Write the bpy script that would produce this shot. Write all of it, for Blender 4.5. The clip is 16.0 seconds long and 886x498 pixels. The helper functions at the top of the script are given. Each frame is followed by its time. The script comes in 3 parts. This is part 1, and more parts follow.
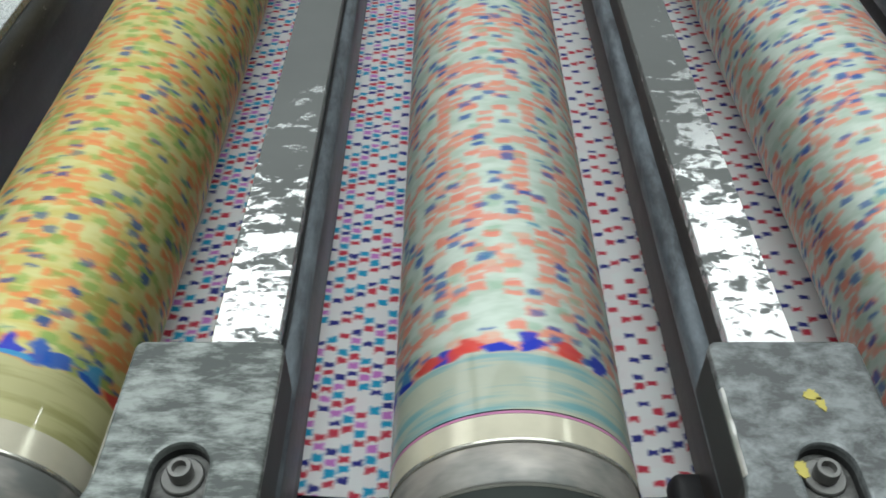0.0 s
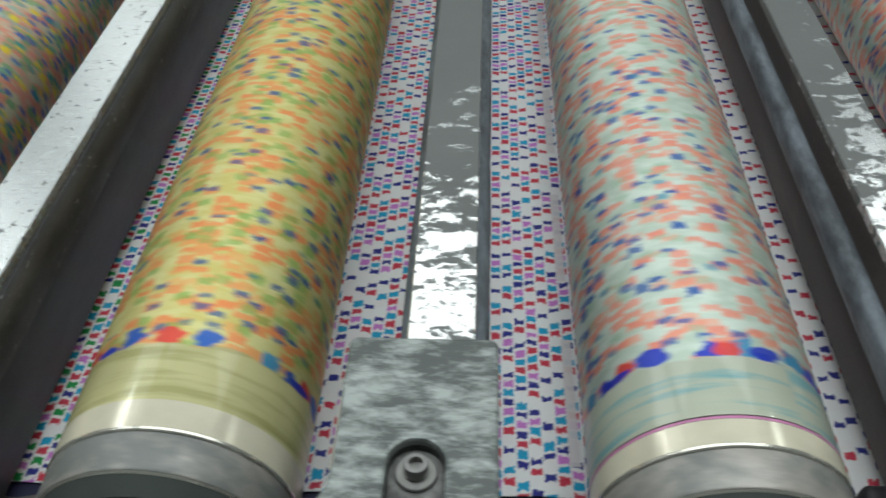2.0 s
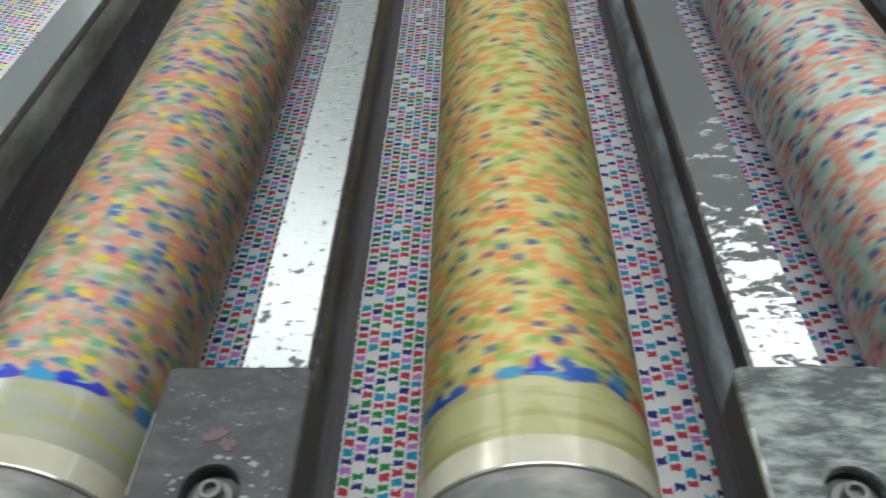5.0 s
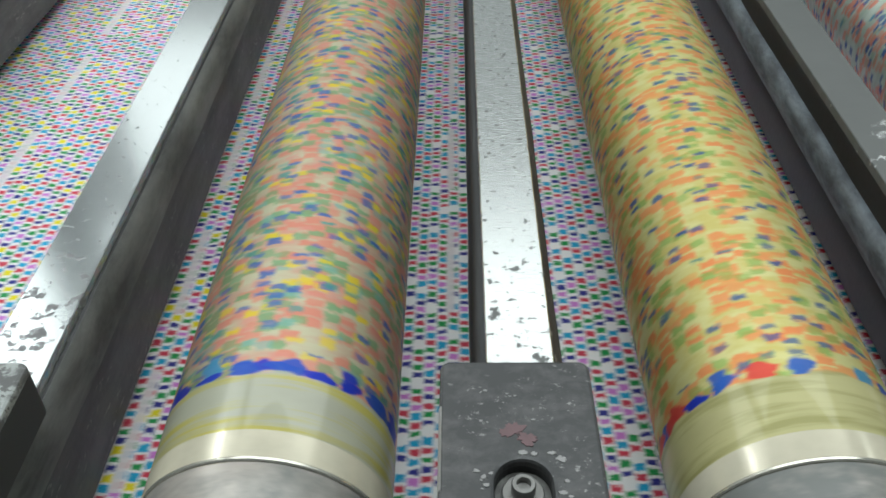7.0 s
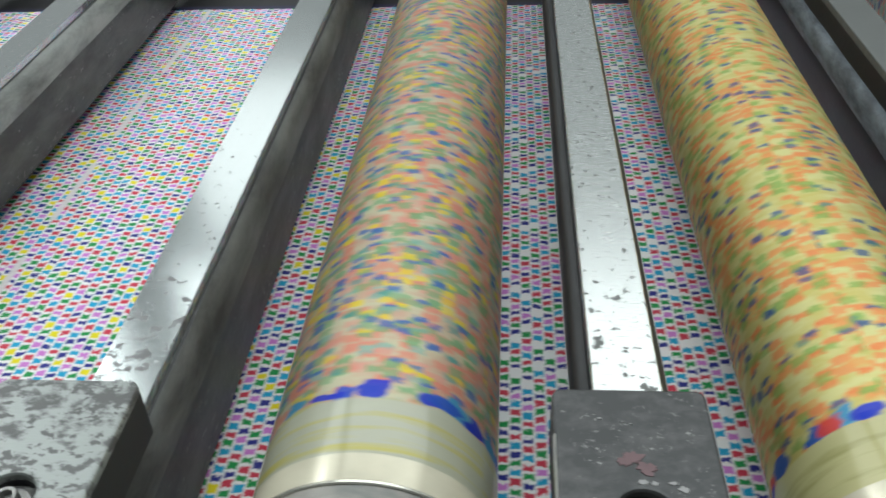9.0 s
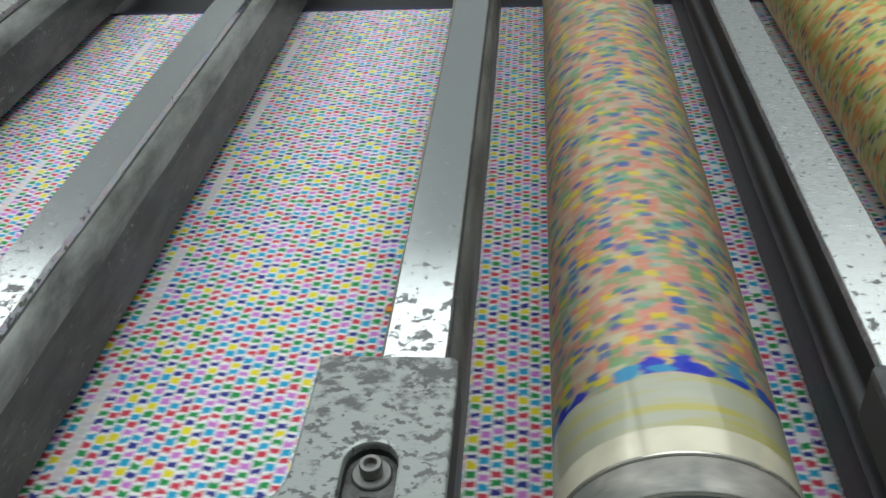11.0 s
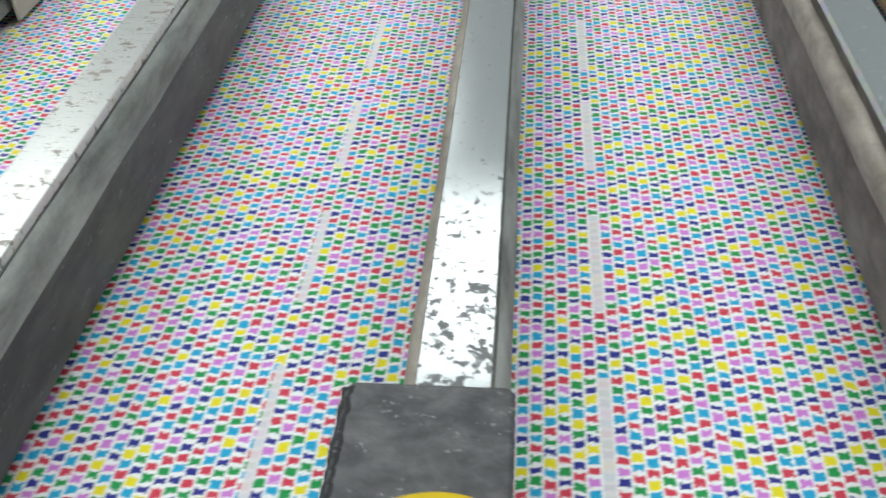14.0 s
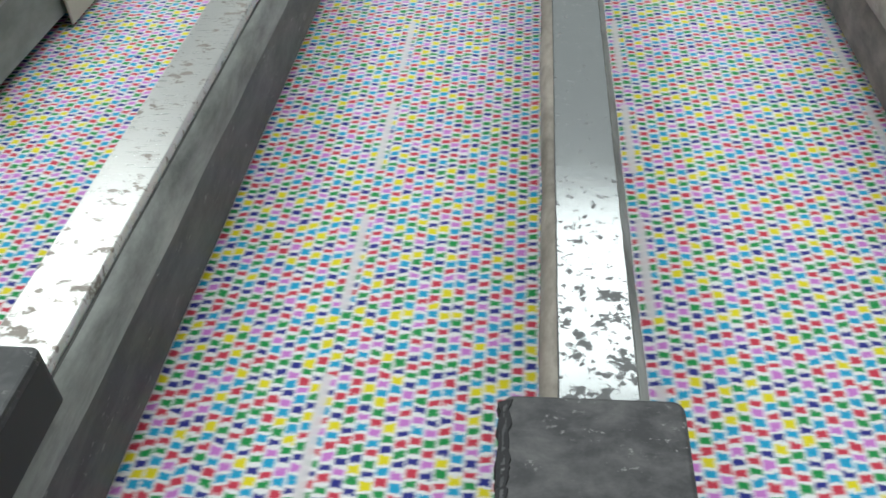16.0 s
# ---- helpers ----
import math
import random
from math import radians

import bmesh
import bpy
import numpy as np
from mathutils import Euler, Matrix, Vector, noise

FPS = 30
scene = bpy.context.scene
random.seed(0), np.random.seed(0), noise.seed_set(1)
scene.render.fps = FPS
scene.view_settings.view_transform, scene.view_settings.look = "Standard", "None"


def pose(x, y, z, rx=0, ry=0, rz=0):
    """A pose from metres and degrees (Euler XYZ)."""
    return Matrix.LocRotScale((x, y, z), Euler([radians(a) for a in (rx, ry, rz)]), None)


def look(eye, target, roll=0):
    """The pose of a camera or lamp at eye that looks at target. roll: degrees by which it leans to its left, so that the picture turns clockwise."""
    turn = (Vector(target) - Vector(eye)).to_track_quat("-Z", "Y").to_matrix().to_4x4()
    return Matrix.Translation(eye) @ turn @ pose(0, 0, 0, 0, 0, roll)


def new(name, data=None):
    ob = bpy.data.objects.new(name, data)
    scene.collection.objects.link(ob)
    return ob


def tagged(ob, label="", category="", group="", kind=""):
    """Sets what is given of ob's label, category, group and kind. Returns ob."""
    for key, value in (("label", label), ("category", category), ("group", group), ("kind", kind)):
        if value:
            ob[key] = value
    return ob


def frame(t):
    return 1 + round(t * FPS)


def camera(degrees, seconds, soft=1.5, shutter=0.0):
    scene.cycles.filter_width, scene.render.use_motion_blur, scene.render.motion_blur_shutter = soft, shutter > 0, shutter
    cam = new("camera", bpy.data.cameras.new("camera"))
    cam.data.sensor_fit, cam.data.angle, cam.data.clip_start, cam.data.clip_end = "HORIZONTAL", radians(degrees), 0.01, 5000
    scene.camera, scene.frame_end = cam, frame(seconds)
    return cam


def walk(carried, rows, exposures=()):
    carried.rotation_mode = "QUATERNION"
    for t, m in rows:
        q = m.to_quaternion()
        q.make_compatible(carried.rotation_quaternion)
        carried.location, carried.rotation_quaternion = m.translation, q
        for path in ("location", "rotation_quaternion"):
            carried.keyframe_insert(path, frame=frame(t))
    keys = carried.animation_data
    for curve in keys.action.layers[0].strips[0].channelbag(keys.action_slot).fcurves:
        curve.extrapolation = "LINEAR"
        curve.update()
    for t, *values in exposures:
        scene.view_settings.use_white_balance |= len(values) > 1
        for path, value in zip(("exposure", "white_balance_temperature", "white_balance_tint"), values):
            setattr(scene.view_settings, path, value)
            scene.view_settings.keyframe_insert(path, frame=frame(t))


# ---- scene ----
# camera and its walk
cam = camera(53.49, 16.0, soft=1.6, shutter=0.34)
PATH = [
    (0, pose(0.2022, -0.1081, 1.6438, 47.42, 0.16, 0.16)),
    (0.5, pose(0.1703, -0.1084, 1.6390, 47.48, -0.04, 0.22)),
    (1, pose(0.1799, -0.1117, 1.6355, 47.31, 0.29, 2.27)),
    (1.5, pose(0.1720, -0.1154, 1.6322, 47.42, 0.66, 3.46)),
    (2, pose(0.0612, -0.1110, 1.6379, 47.80, 0.84, 2.52)),
    (2.5, pose(-0.0320, -0.1089, 1.6372, 48.08, 0.70, 1.99)),
    (3, pose(-0.0980, -0.1091, 1.6351, 48.38, 0.60, 1.48)),
    (3.5, pose(-0.1316, -0.1034, 1.6386, 48.25, 0.60, 1.32)),
    (4, pose(-0.1178, -0.1175, 1.6381, 48.44, 1.32, 2.95)),
    (4.5, pose(-0.1301, -0.1222, 1.6414, 49.41, 1.50, 2.61)),
    (5, pose(-0.2342, -0.1258, 1.6452, 50.08, 1.82, 1.54)),
    (5.2, pose(-0.2811, -0.1307, 1.6406, 50.30, 1.71, 1.52)),
    (7.3, pose(-0.4746, -0.1331, 1.6245, 51.12, 0.62, 0.29)),
    (7.5, pose(-0.4787, -0.1319, 1.6214, 51.23, 0.58, 0.07)),
    (8, pose(-0.4869, -0.1338, 1.6219, 52.89, 1.36, 2.00)),
    (8.5, pose(-0.4712, -0.1372, 1.6106, 53.72, 2.97, 4.57)),
    (9, pose(-0.5130, -0.1384, 1.6140, 53.98, 2.29, 3.76)),
    (9.5, pose(-0.6257, -0.1445, 1.6217, 54.41, 2.63, 3.79)),
    (9.7, pose(-0.6764, -0.1490, 1.6192, 54.54, 2.58, 3.81)),
    (11.8, pose(-0.8023, -0.1982, 1.6313, 53.90, 3.37, 5.23)),
    (12, pose(-0.8441, -0.1910, 1.6407, 53.39, 3.34, 4.89)),
    (12.5, pose(-1.0338, -0.1623, 1.6158, 53.67, 3.03, 4.75)),
    (13, pose(-1.1342, -0.1403, 1.6074, 53.31, 2.98, 5.01)),
    (13.5, pose(-1.1528, -0.1172, 1.6175, 48.12, 2.53, 6.32)),
    (14, pose(-1.2480, -0.0380, 1.5908, 48.76, 2.47, 4.98)),
    (14.5, pose(-1.3136, -0.0115, 1.5779, 48.59, 2.46, 4.80)),
    (15, pose(-1.3260, -0.0180, 1.5728, 48.93, 2.56, 5.04)),
    (15.5, pose(-1.3368, -0.0220, 1.5772, 48.74, 2.40, 4.78)),
    (16, pose(-1.3538, -0.0243, 1.5757, 49.15, 2.66, 4.96)),
]
# the camera opens and closes its exposure a little as the picture changes
walk(cam, PATH, [(0, 0.09), (1.5, 0.06), (2.5, 0.0), (5.0, 0.0), (7.5, 0.12), (9.6, 0.08), (11.8, -0.14), (12.6, -0.14), (13.0, 0.04), (13.4, 0.12), (14.1, 0.12), (14.5, -0.03), (16, -0.06)])

# ---- plan: x across the machine's run, y along the cylinders, z up ----
FABRIC = 0.900          # height of the printed cloth
BEAM_TOP = 1.0763       # top of the flat steel strips
PITCH = 0.444           # spacing of the print stations
STRIP = 0.0585          # width of a steel strip
RADIUS = 0.1025         # printing cylinder, 64 cm round
AXIS_Z = FABRIC + RADIUS
AXIS_DX = 0.257         # from a strip's edge to the next axis
NEAR, FAR = 0.352, 1.757  # edges of the cloth
REPEAT = 0.665          # length of the printed repeat
SPEED = 0.526           # the cloth runs towards smaller x
TURN = REPEAT / SPEED   # seconds for one turn
SHIFT = {-1: 0.0, 0: -0.0018, 1: 0.0, 2: 0.001, 3: 0.0064, 4: 0.0027, 5: -0.0056, 6: 0.0}


def strip_x(i):
    return (1 - i) * PITCH + SHIFT[i]


# ---- world and lights ----
world = bpy.data.worlds.new("hall_air")
scene.world = world
world.use_nodes = True
wn = world.node_tree.nodes
sky = wn.new("ShaderNodeTexSky")
sky.sky_type = "NISHITA"
sky.sun_disc = False
sky.sun_elevation, sky.sun_rotation = radians(45), radians(200)
world.node_tree.links.new(sky.outputs["Color"], wn["Background"].inputs["Color"])
wn["Background"].inputs["Strength"].default_value = 0.1


def area_lamp(name, m, sx, sy, watts, colour=(1, 1, 1)):
    data = bpy.data.lights.new(name, "AREA")
    data.shape, data.size, data.size_y, data.energy, data.color = "RECTANGLE", sx, sy, watts, colour
    ob = new(name, data)
    ob.matrix_world = m
    return ob


# fluorescent rows to both sides of the run, added overhead fill, and the light of the high windows
for lx, lz, watts in ((-3.2, 3.7, 24), (3.3, 3.7, 22), (-7.4, 3.7, 20), (7.2, 3.7, 16)):
    area_lamp("tube_light", pose(lx, 2.3, lz), 0.15, 1.7, watts, (0.89, 1.0, 1.0))
# unseen fill: one spread wide across x, one weak, brightening the mint cylinder's gaps
for lx, lz, wide, deep, watts in ((-1.2, 7.8, 11.0, 2.4, 540), (0.60, 4.2, 0.5, 2.4, 8)):
    area_lamp("roof_light", pose(lx, 0.9, lz), wide, deep, watts, (0.91, 1.0, 1.01))
for wx, wz, wide, tall, watts in ((-5.9, 6.58, 3.2, 2.6, 64), (0.45, 6.58, 8.1, 2.6, 160), (-1.0, 3.5, 11.0, 2.6, 19), (-2.50, 4.12, 1.3, 1.5, 8)):
    area_lamp("window_light", look((wx, 6.05 - (0.03 if wide < 2 else 0), wz), (wx, 0.0, wz)), wide, tall, watts, (0.93, 1.0, 1.0))
scene.view_settings.exposure = 0.0


# ---- node helpers ----
class Nodes:
    def __init__(self, name):
        self.mat = bpy.data.materials.new(name)
        self.mat.use_nodes = True
        self.t = self.mat.node_tree
        self.bsdf = self.t.nodes["Principled BSDF"]

    def put(self, socket, value):
        if isinstance(value, bpy.types.NodeSocket):
            self.t.links.new(value, socket)
        elif isinstance(value, tuple) and len(value) == 3 and socket.type == "RGBA":
            socket.default_value = (*value, 1)
        else:
            socket.default_value = value

    def m(self, op, a, b=None, c=None):
        n = self.t.nodes.new("ShaderNodeMath")
        n.operation = op
        for i, v in enumerate((a, b, c)):
            if v is not None:
                self.put(n.inputs[i], v)
        return n.outputs[0]

    def coords(self):
        n = self.t.nodes.new("ShaderNodeTexCoord")
        s = self.t.nodes.new("ShaderNodeSeparateXYZ")
        self.t.links.new(n.outputs["Object"], s.inputs[0])
        return n.outputs["Object"], s.outputs[0], s.outputs[1], s.outputs[2]

    def place(self):
        n = self.t.nodes.new("ShaderNodeNewGeometry")
        s = self.t.nodes.new("ShaderNodeSeparateXYZ")
        self.t.links.new(n.outputs["Position"], s.inputs[0])
        return s.outputs[0], s.outputs[1], s.outputs[2]

    def xyz(self, x, y, z=0.0):
        n = self.t.nodes.new("ShaderNodeCombineXYZ")
        for i, v in enumerate((x, y, z)):
            self.put(n.inputs[i], v)
        return n.outputs[0]

    def scaled(self, vec, s):
        n = self.t.nodes.new("ShaderNodeMapping")
        self.t.links.new(vec, n.inputs[0])
        n.inputs["Scale"].default_value = s
        return n.outputs[0]

    def noise(self, vec, scale, detail=4.0, rough=0.55, distort=0.0):
        n = self.t.nodes.new("ShaderNodeTexNoise")
        self.t.links.new(vec, n.inputs["Vector"])
        for k, v in (("Scale", scale), ("Detail", detail), ("Roughness", rough), ("Distortion", distort)):
            n.inputs[k].default_value = v
        return n.outputs["Fac"]

    def white(self, vec):
        n = self.t.nodes.new("ShaderNodeTexWhiteNoise")
        n.noise_dimensions = "3D"
        self.t.links.new(vec, n.inputs["Vector"])
        return n.outputs["Value"]

    def ramp(self, fac, stops, mode="LINEAR"):
        n = self.t.nodes.new("ShaderNodeValToRGB")
        n.color_ramp.interpolation = mode
        e = n.color_ramp.elements
        while len(e) < len(stops):
            e.new(0.5)
        for el, (p, col) in zip(e, stops):
            el.position = p
            el.color = (*col, 1) if isinstance(col, tuple) else (col, col, col, 1)
        self.put(n.inputs[0], fac)
        return n.outputs[0]

    def mix(self, fac, a, b, blend="MIX"):
        n = self.t.nodes.new("ShaderNodeMix")
        n.data_type, n.blend_type = "RGBA", blend
        self.put(n.inputs[0], fac)
        self.put(n.inputs[6], a)
        self.put(n.inputs[7], b)
        return n.outputs[2]

    def bump(self, height, strength, distance=0.001):
        n = self.t.nodes.new("ShaderNodeBump")
        n.inputs["Strength"].default_value, n.inputs["Distance"].default_value = strength, distance
        self.put(n.inputs["Height"], height)
        self.t.links.new(n.outputs[0], self.bsdf.inputs["Normal"])

    def out(self, colour=None, rough=None, metal=None, **more):
        for k, v in (("Base Color", colour), ("Roughness", rough), ("Metallic", metal)):
            if v is not None:
                self.put(self.bsdf.inputs[k], v)
        for k, v in more.items():
            self.put(self.bsdf.inputs[k.replace("_", " ").title()], v)
        return self.mat


def below(n, a, b):
    return n.m("LESS_THAN", a, b)


def lattice(n, u, v, pu, pv):
    """Staggered columns of printed motifs: column and row number, place within the cell, and a random value."""
    cu = n.m("DIVIDE", u, pu)
    col = n.m("FLOOR", cu)
    fu = n.m("SUBTRACT", n.m("FRACT", cu), 0.5)
    odd = n.m("MULTIPLY", n.m("FLOORED_MODULO", col, 2.0), 0.5)
    jit = n.m("MULTIPLY", n.white(n.xyz(col, 7.3, 1.1)), 0.32)
    cv = n.m("ADD", n.m("DIVIDE", v, pv), n.m("ADD", odd, jit))
    row = n.m("FLOOR", cv)
    fv = n.m("SUBTRACT", n.m("FRACT", cv), 0.5)
    return col, row, n.m("ABSOLUTE", fu), n.m("ABSOLUTE", fv), n.white(n.xyz(col, row, 0.5))


def cloth_material():
    n = Nodes("printed_cloth")
    vec, u, v, _ = n.coords()
    wx, wy, wz = n.place()
    wob = n.m("MULTIPLY", n.m("SUBTRACT", n.noise(vec, 330, 3.0, 0.65), 0.5), 0.0072)
    drag = n.m("MULTIPLY", n.m("SUBTRACT", n.noise(vec, 75, 2.0), 0.5), 0.011)
    col, row, fu, fv, dice = lattice(n, n.m("ADD", u, wob), n.m("ADD", n.m("ADD", v, wob), drag), 0.0134, 0.0120)
    # the inks follow one another in an even, never clumping order
    turn = n.m("ADD", n.m("MULTIPLY", row, 0.381966), n.m("MULTIPLY", col, 0.7548777))
    rnd = n.m("FRACT", n.m("ADD", turn, n.m("MULTIPLY", dice, 0.20)))
    high = n.ramp(rnd, [(0.0, 0.265), (0.22, 0.235), (0.41, 0.305), (0.60, 0.275), (0.79, 0.285), (0.915, 0.35)], "CONSTANT")
    high = n.m("ADD", high, n.ramp(fu, [(0.12, 0.0), (0.28, 0.065)]))
    motif = n.m("MULTIPLY", n.ramp(fu, [(0.375, 1.0), (0.44, 0.0)]), n.ramp(n.m("SUBTRACT", fv, high), [(0.01, 1.0), (0.06, 0.0)]))
    ink = n.ramp(rnd, [(0.0, (0.52, 0.030, 0.060)), (0.22, (0.010, 0.014, 0.19)), (0.41, (0.0, 0.29, 0.50)),
                       (0.60, (0.0, 0.23, 0.05)), (0.79, (0.52, 0.17, 0.52)), (0.915, (0.66, 0.56, 0.0))], "CONSTANT")
    # the station at which each ink is laid down, as a place along the run
    laid = n.ramp(rnd, [(0.0, 1.0), (0.22, 0.98), (0.41, 0.658), (0.60, 0.5575), (0.79, 0.658), (0.915, 0.458)], "CONSTANT")
    station = n.m("MULTIPLY", n.m("SUBTRACT", laid, 0.6), 4.4)
    printed = n.m("MULTIPLY", motif, below(n, wx, station))
    # unprinted dashes, twice in a repeat
    gu = n.m("FRACT", n.m("DIVIDE", n.m("ADD", n.m("ADD", u, n.m("MULTIPLY", wob, 0.8)), 0.1185 + 0.0070), REPEAT / 2))
    gv = n.m("FRACT", n.m("DIVIDE", n.m("SUBTRACT", v, 0.648), 0.26))
    dash = n.m("MULTIPLY", below(n, gu, 0.034), below(n, gv, 0.64))
    printed = n.m("MULTIPLY", printed, n.m("SUBTRACT", 1.0, n.m("MULTIPLY", dash, 0.86)))
    soak = n.m("ADD", 0.90, n.m("MULTIPLY", n.noise(vec, 420, 2.0), 0.18))
    ground = n.mix(n.noise(vec, 9, 3.0), (0.73, 0.74, 0.73), (0.67, 0.68, 0.67))
    ground = n.mix(n.m("MULTIPLY", n.white(n.xyz(col, row, 4.5)), 0.16), ground, (0.72, 0.48, 0.52))
    ground = n.mix(n.m("MULTIPLY", dash, 0.8), ground, (0.58, 0.535, 0.54))
    shade = n.mix(n.m("MULTIPLY", printed, soak), ground, ink)
    weave = n.m("ADD", n.m("SINE", n.m("MULTIPLY", u, 7000.0)), n.m("SINE", n.m("MULTIPLY", v, 7000.0)))
    n.bump(n.m("ADD", n.m("MULTIPLY", weave, 0.1), n.noise(vec, 30, 3.0)), 0.15, 0.002)
    return n.out(shade, 0.85)


def screen_material(name, tones, inks, border, bare_tone, blur=0.07, smear=1.0):
    """Ink-filled mesh of a printing cylinder. tones: of the ink inside; inks: seed, share, colour, strength,
    half width and half height within the cell, for the blocks picked up from the cloth."""
    n = Nodes(name)
    vec, x, v, z = n.coords()
    u = n.m("MULTIPLY", n.m("ARCTAN2", x, z), RADIUS)
    flat = n.xyz(n.m("DIVIDE", u, 1.0 + smear), v)
    wob = n.m("MULTIPLY", n.m("SUBTRACT", n.noise(flat, 210, 3.0, 0.6), 0.5), 0.010)
    drift = n.m("MULTIPLY", n.m("SUBTRACT", n.noise(flat, 40, 2.0), 0.5), 0.010)
    lift = n.m("MULTIPLY", n.m("SUBTRACT", n.noise(n.scaled(vec, (-1, 1.3, -1)), 170, 3.0, 0.65), 0.5), 0.012)
    uu, vv = n.m("ADD", u, wob), n.m("ADD", n.m("ADD", v, lift), drift)
    ring = 2 * math.pi * RADIUS
    base = n.mix(n.ramp(n.noise(flat, 55, 3.0), [(0.40, 0.0), (0.60, 1.0)]), tones[0], tones[1])
    for seed, share, colour, strength, wide, tall in inks:
        col, row, fu, fv, _ = lattice(n, n.m("ADD", uu, 0.0047 * seed), n.m("ADD", vv, 0.0031 * seed), ring / (39 if wide > 0.5 else 44), 0.0124)
        reach = blur if wide < 0.5 else 0.0
        soft_u = n.ramp(fu, [(wide - reach, 1.0), (wide + blur * 1.6, 0.0)])
        uneven = n.m("MULTIPLY", n.m("SUBTRACT", n.white(n.xyz(col, row, seed * 5.3)), 0.5), 0.22)
        soft_v = n.ramp(n.m("ADD", fv, uneven), [(tall - 0.09, 1.0), (tall + 0.10, 0.0)])
        on = n.m("MULTIPLY", n.m("MULTIPLY", soft_u, soft_v), below(n, n.white(n.xyz(col, row, seed * 3.7)), share))
        thick = n.m("ADD", strength * 0.72, n.m("MULTIPLY", n.white(n.xyz(col, row, seed * 1.9)), strength * 0.28))
        base = n.mix(n.m("MULTIPLY", on, thick), base, colour)
    # thick ink smeared along the mesh's edge, then the bare band
    edge = n.m("ADD", NEAR - 0.003, n.m("MULTIPLY", n.noise(flat, 45, 2.0), 0.022))
    bw = n.m("MULTIPLY", n.m("SUBTRACT", n.noise(flat, 70, 2.0), 0.5), 0.03)
    for seed, count, reach in ((11.3, 26, 0.013), (5.9, 20, 0.008)):
        cu = n.m("DIVIDE", n.m("ADD", u, bw), ring / count)
        col = n.m("FLOOR", cu)
        fu = n.m("ABSOLUTE", n.m("SUBTRACT", n.m("FRACT", cu), 0.5))
        pick, lift = n.white(n.xyz(col, seed, 2.0)), n.white(n.xyz(col, seed, 6.0))
        high = n.m("MULTIPLY", n.m("ADD", 0.45, n.m("MULTIPLY", lift, 0.9)), reach)
        mid = n.m("ADD", n.m("ADD", edge, 0.002), n.m("MULTIPLY", lift, 0.005))
        away = n.m("DIVIDE", n.m("ABSOLUTE", n.m("SUBTRACT", v, mid)), high)
        blob = n.m("MULTIPLY", n.ramp(n.m("ADD", n.m("MULTIPLY", away, away), n.m("MULTIPLY", n.m("MULTIPLY", fu, fu), 4.6)), [(0.62, 1.0), (1.0, 0.0)]), n.m("GREATER_THAN", v, n.m("SUBTRACT", edge, 0.002)))
        on = n.m("MULTIPLY", blob, n.m("GREATER_THAN", pick, 0.34))
        ink = n.ramp(pick, [(0.0, border[0]), (0.52, border[1]), (0.66, border[2]), (0.90, (0.05, 0.26, 0.45))], "CONSTANT")
        base = n.mix(n.m("MULTIPLY", on, 0.94), base, ink)
    bare = n.ramp(n.m("SUBTRACT", edge, v), [(0.0, 0.0), (0.004, 1.0)])
    base = n.mix(bare, base, n.mix(n.noise(flat, 25, 3.0), tuple(k * 0.8 for k in bare_tone), tuple(k * 1.1 for k in bare_tone)))
    stain = n.ramp(n.noise(n.scaled(flat, (1, 5, 1)), 14, 4.0), [(0.50, 0.0), (0.64, 0.75)])
    base = n.mix(n.m("MULTIPLY", stain, bare), base, border[3])
    rough = n.m("SUBTRACT", n.m("ADD", 0.48, n.m("MULTIPLY", n.noise(flat, 60, 2.0), 0.10)), n.m("MULTIPLY", bare, 0.06))
    n.bump(n.noise(vec, 300, 3.0), 0.05, 0.001)
    n.out(base, rough, n.m("ADD", 0.74, n.m("MULTIPLY", bare, -0.52)), coat_roughness=0.03)
    n.put(n.bsdf.inputs["Coat Weight"], n.m("ADD", 0.06, n.m("MULTIPLY", bare, 0.55)))
    return n.mat


